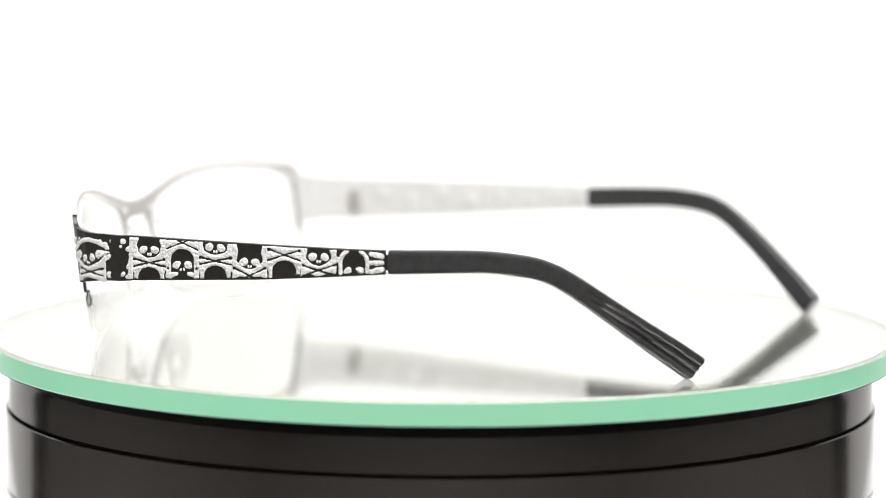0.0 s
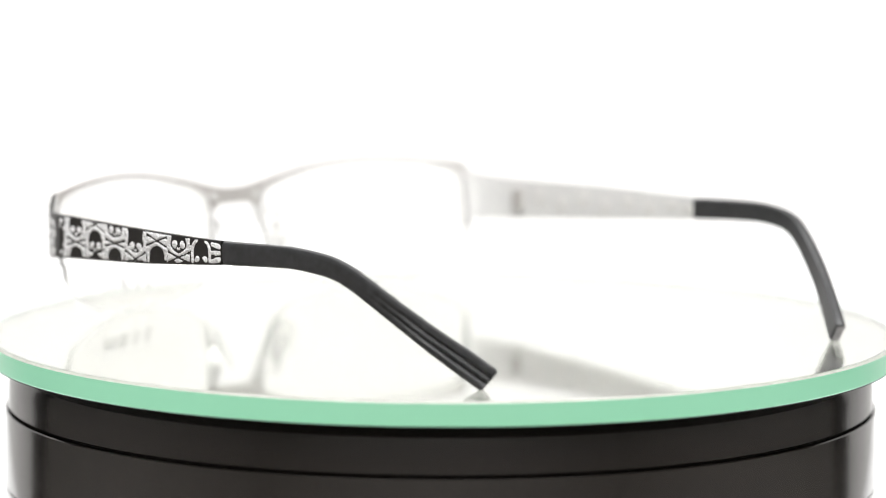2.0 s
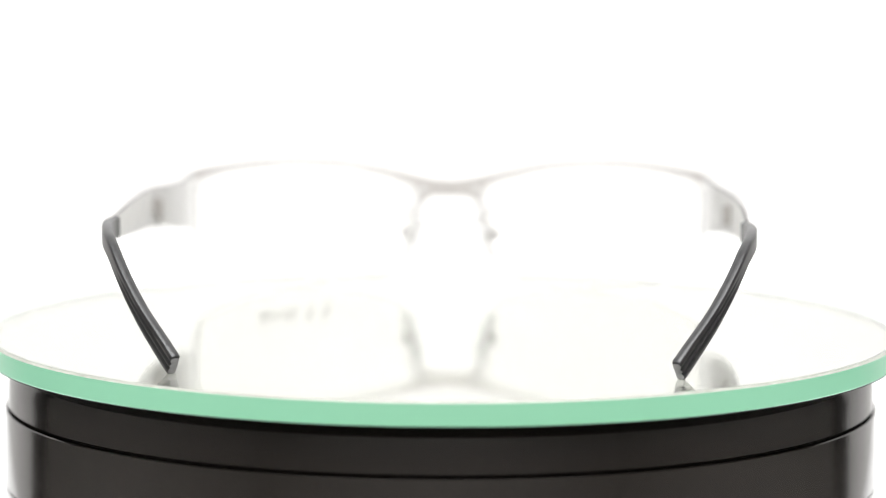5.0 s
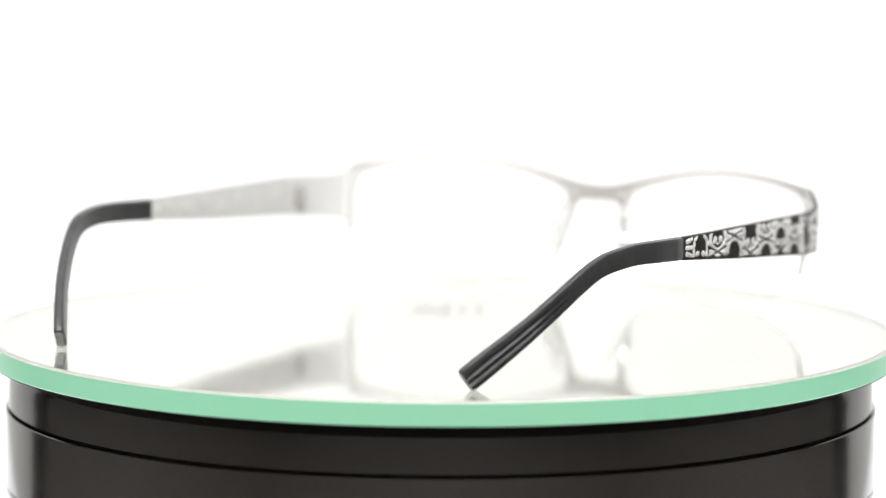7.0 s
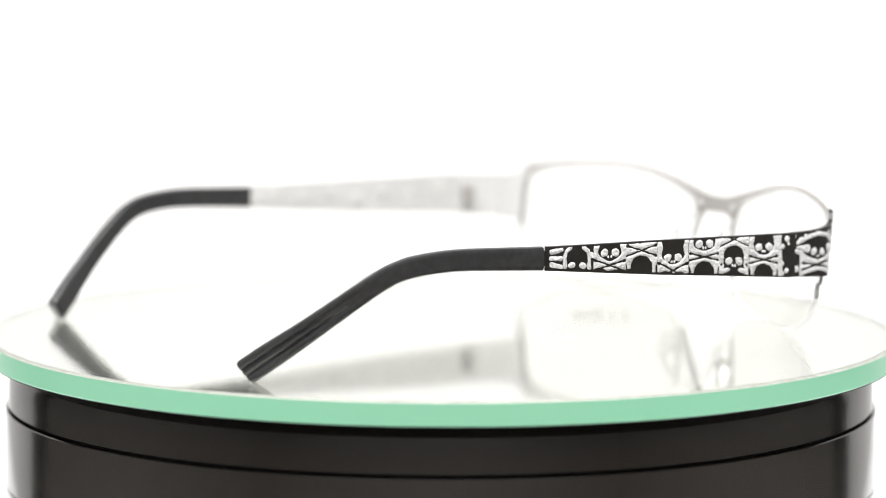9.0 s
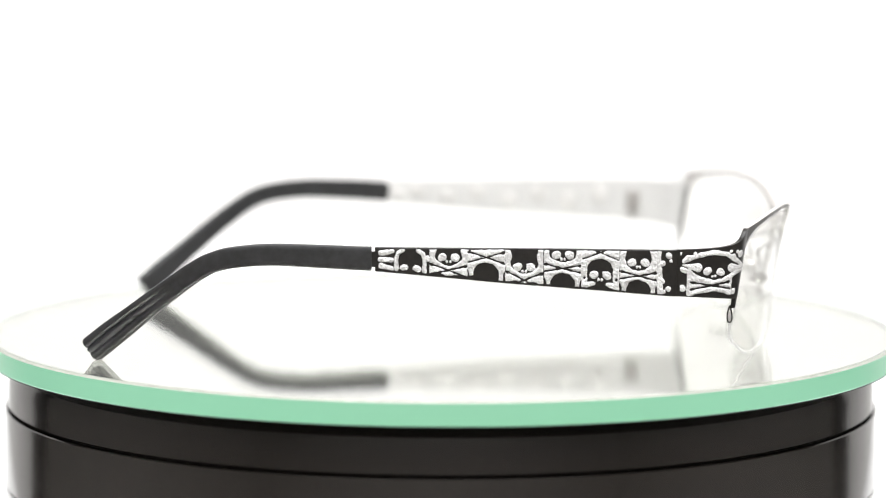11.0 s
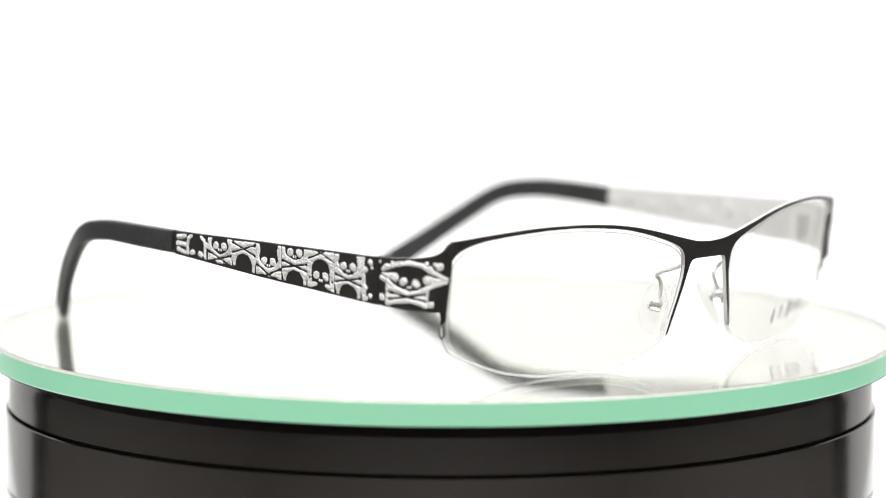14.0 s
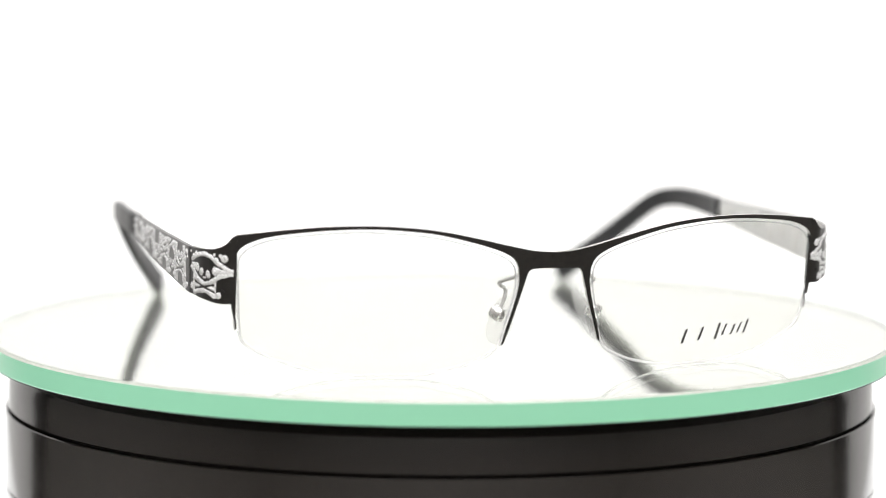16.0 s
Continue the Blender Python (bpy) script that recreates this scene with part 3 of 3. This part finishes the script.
def lay_relief(kind, u0, u1, h, place, parent, side, seed, height=0.2, cell=0.1):
    """Casts one column on the metal: place(u, fraction of the height, offset). Each separate piece of silver is a part."""
    nu, nv = int((u1 - u0) / cell) + 1, int(h / cell) + 3
    U, F = np.meshgrid(np.linspace(u0, u1, nu), np.linspace(-0.01, 1.01, nv), indexing="ij")
    P = np.stack([U, F * h], -1)
    d = column_field(kind, P, h)
    d = d + 0.16 * (lattice_noise(P, 0.55, seed) - 0.5) + 0.11 * (lattice_noise(P, 0.24, seed + 5) - 0.5)
    rough = 0.25 + 1.5 * lattice_noise(P, 0.26, seed + 9)
    z = np.where(d < 0, height * rough * np.clip(-d / 0.3, 0, 1) ** 0.7, np.maximum(-d * 0.8, -0.08))
    solid = d < 0
    keep = solid[:-1, :-1] | solid[1:, :-1] | solid[:-1, 1:] | solid[1:, 1:]
    piece = np.zeros(keep.shape, int)
    count = 0
    for i, j in zip(*np.nonzero(keep)):
        if piece[i, j]:
            continue
        count += 1
        piece[i, j] = count
        stack = [(i, j)]
        while stack:
            a, b = stack.pop()
            for p, q in ((a + 1, b), (a - 1, b), (a, b + 1), (a, b - 1)):
                if 0 <= p < keep.shape[0] and 0 <= q < keep.shape[1] and keep[p, q] and not piece[p, q]:
                    piece[p, q] = count
                    stack.append((p, q))
    for n in range(1, count + 1):
        cells = np.argwhere(piece == n)
        if len(cells) < 5:
            continue
        index, verts, faces = {}, [], []
        for i, j in cells:
            ring = []
            for p, q in ((i, j), (i + 1, j), (i + 1, j + 1), (i, j + 1)):
                if (p, q) not in index:
                    index[p, q] = len(verts)
                    verts.append(place(U[p, q], F[p, q], z[p, q]))
                ring.append(index[p, q])
            faces.append(ring if side > 0 else ring[::-1])
        name = "relief_drop" if len(cells) * cell * cell < 2.6 else "relief_bone"
        me = bpy.data.meshes.new(name)
        me.from_pydata(verts, [], faces)
        me.materials.append(RELIEF)
        me.shade_smooth()
        ob = new(name, me)
        ob.parent = parent


def edge_z(side, s, table, y_table=True):
    S, C, N = PLANS[side]
    return float(np.interp(np.interp(s, S, C[:, 1]) if y_table else s, *table))


def build_temple(side):
    temple = new("temple")
    temple.parent = glasses
    tagged(temple, "black temple with a raised silver pattern, silver inside")
    dy = 0.0 if side > 0 else 2.3
    y1 = 68.8 + dy
    # metal plate, black outside and silver inside
    bm = bmesh.new()
    rows = []
    for y in np.linspace(HINGE_Y[side] + 0.04, y1, 60):
        s = s_at(side, y)
        zt, zb = np.interp(y - dy * y / 70, *PLATE_TOP), np.interp(y - dy * y / 70, *PLATE_BOT)
        c = 0.12
        rows.append([side_pt(side, s, zt - c), side_pt(side, s, zb + c), side_pt(side, s, zb, -c), side_pt(side, s, zb, -0.9), side_pt(side, s, zt, -0.9), side_pt(side, s, zt, -c)])
    quad_strip(bm, rows, mats=[0, 0, 0, 1, 0, 0])
    part("plate", bm, [BLACK, SILVER], temple)
    # relief columns, front to back
    cols = [("border", 13.95), ("front", 18.2), ("crown", 25.75), ("tall", 33.1), ("deep", 40.7), ("arch", 48.2), ("back", 55.6), ("bare", 63.1), ("ends", 67.9)]
    for n, (kind, y) in enumerate(cols):
        y = y + (-0.35 - 0.5 * y / 70 if side > 0 else 0.2 + 0.8 * y / 70)
        s0 = s_at(side, y)
        h = edge_z(side, s0, PLATE_TOP) - edge_z(side, s0, PLATE_BOT) - 0.75

        def place(u, f, o):
            lo, hi = edge_z(side, s0 + u, PLATE_BOT) + 0.38, edge_z(side, s0 + u, PLATE_TOP) - 0.37
            return side_pt(side, s0 + u, lo + (hi - lo) * f, o)
        reach = {"border": (-2.9, 0.75), "ends": (-1.7, 1.7)}.get(kind, (-HALF - 0.05, HALF + 0.05))
        lay_relief(kind, *reach, h, place, temple, side, n * 3.7 + side)
        # shallow worn marks of the pattern on the inside
        if n:
            bm = bmesh.new()
            mid = 0.62 if n % 2 else 0.4
            ring = [(2.2 * math.cos(a), 0.34 * h * math.sin(a)) for a in np.linspace(0, 2 * math.pi, 20, endpoint=False)]
            rows = []
            for k, o in ((1.0, -0.88), (0.96, -0.93)):
                rows.append([place(a * k, mid + b * k / h, o) for a, b in ring])
            quad_strip(bm, rows)
            part("worn_mark", bm, ETCH, temple)
    # hinge behind the plain band
    bm = bmesh.new()
    for z0, z1 in ((18.2, 19.3), (19.4, 21.4), (21.5, 22.7)):
        c = side_pt(side, s_at(side, HINGE_Y[side] + 0.2), 0, -2.0)
        rows = [[(c.x + 0.85 * MM * math.cos(a), c.y + 0.85 * MM * math.sin(a), z * MM) for a in np.linspace(0, 2 * math.pi, 16, endpoint=False)] for z in (z0, z1)]
        quad_strip(bm, rows)
    for ya, yb in ((HINGE_Y[side] - 1.4, HINGE_Y[side] - 0.1), (HINGE_Y[side] + 0.4, HINGE_Y[side] + 1.6)):
        rows = []
        for y in np.linspace(ya, yb, 5):
            s = s_at(side, y)
            rows.append([side_pt(side, s, 22.6, -0.9), side_pt(side, s, 18.4, -0.9), side_pt(side, s, 18.4, -1.6), side_pt(side, s, 22.6, -1.6)])
        quad_strip(bm, rows)
    part("hinge", bm, HINGE, temple, "grey metal barrel hinge")
    # core of the plate that runs on into the tip
    bm = bmesh.new()
    rows = []
    for y in np.linspace(68.0 + dy, 71.5 + dy, 5):
        s = s_at(side, y)
        rows.append([side_pt(side, s, 24.5, -0.1), side_pt(side, s, 21.4, -0.1), side_pt(side, s, 21.4, -0.8), side_pt(side, s, 24.5, -0.8)])
    quad_strip(bm, rows)
    part("core", bm, BLACK, temple)
    # acetate tip, bent down, with two grooves along its outer face
    pairs = spline([(69.5, 25.4, 69.5, 20.6), (80, 25.8, 80, 21.2), (88, 25.95, 88, 21.55), (93.6, 25.65, 92.6, 21.4), (99, 24.85, 97.2, 20.85), (102.1, 23.8, 99.8, 20.2), (104.5, 22.6, 101.8, 19.4),
                    (108.5, 19.9, 105.4, 17.1), (114.5, 15.4, 111.4, 12.4), (119.4, 11.6, 116.4, 8.2), (124.4, 7.8, 121.4, 3.9), (128.6, 4.3, 125.9, 0.1)], 70)
    top, bot = pairs[:, :2], pairs[:, 2:]
    rows = []
    for i, (a, b) in enumerate(zip(top, bot)):
        k = i / 69
        g = min(max((k - 0.6) / 0.2, 0), 1)
        th = 1.95 + 0.1 * min(k * 6, 1) + 0.15 * max(k - 0.8, 0) / 0.2
        prof = []
        edge = [(0.0, -0.55), (0.04, -0.2), (0.13, 0.0)]
        for f, dip in ((0.25, 0), (0.31, 0.25), (0.36, 0.52), (0.41, 0.34), (0.46, 0.04), (0.5, 0), (0.54, 0.04), (0.59, 0.34), (0.64, 0.52), (0.69, 0.25), (0.75, 0)):
            edge.append((f, -dip * g))
        edge += [(0.87, 0.0), (0.96, -0.2), (1.0, -0.55)]
        edge += [(1.0, -th + 0.5), (0.93, -th), (0.07, -th), (0.0, -th + 0.5)]
        for f, o in edge:
            y, z = a + (b - a) * f
            off = o + 0.75 * min(k * 14 + 0.3, 1) - 0.7 * f * min(max((k - 0.4) / 0.5, 0), 1)
            prof.append(side_pt(side, s_at(side, y + dy), z, off))
        rows.append(prof)
    bm = bmesh.new()
    # rounded closing of the end
    c = sum(rows[-1], Vector()) / len(rows[-1])
    d = (rows[-1][0] - rows[-2][0])
    last = rows[-1]
    rows.append([c + (p - c) * 0.95 + d * 0.45 for p in last])
    rows.append([c + (p - c) * 0.8 + d * 0.7 for p in last])
    quad_strip(bm, rows, caps=2)
    part("temple_tip", bm, [TIP, ENDFACE], temple, "matt black acetate tip with two grooves", smooth=35)


def build_endpiece_relief(front):
    for side in (1, -1):
        s0 = s_at(side, HINGE_Y[side] - (6.6 if side > 0 else 7.6))
        zb, h = (15.4, 9.3) if side > 0 else (15.9, 9.0)
        lay_relief("grand", -8.4, 7.0, h, lambda u, f, o: side_pt(side, max(s0 + u, 0.25), zb + h * f, o), front, side, 60 + side)


front_piece = build_front()
for sd in (1, -1):
    ln = build_lens(sd)
    if sd > 0:
        build_print(ln)
    build_nose_pad(sd)
    build_temple(sd)
build_endpiece_relief(front_piece)

# ------------------------------------------------------------ movement


def turn(t):
    """The turntable's angle in degrees at t seconds."""
    return -14.6321 * t - 0.107477 * (t / 16) * (t - 16)


def motions():
    rest = pose(-0.0538, 0.01789, 0.0, 0, 0, -108.685)
    times = [float(k) for k in range(17)]
    walk(glasses, [(t, pose(0, 0, 0, 0, 0, turn(t)) @ rest) for t in times])
    walk(mirror_disc, [(t, pose(0, 0, 0, 0, 0, turn(t))) for t in times])


motions()
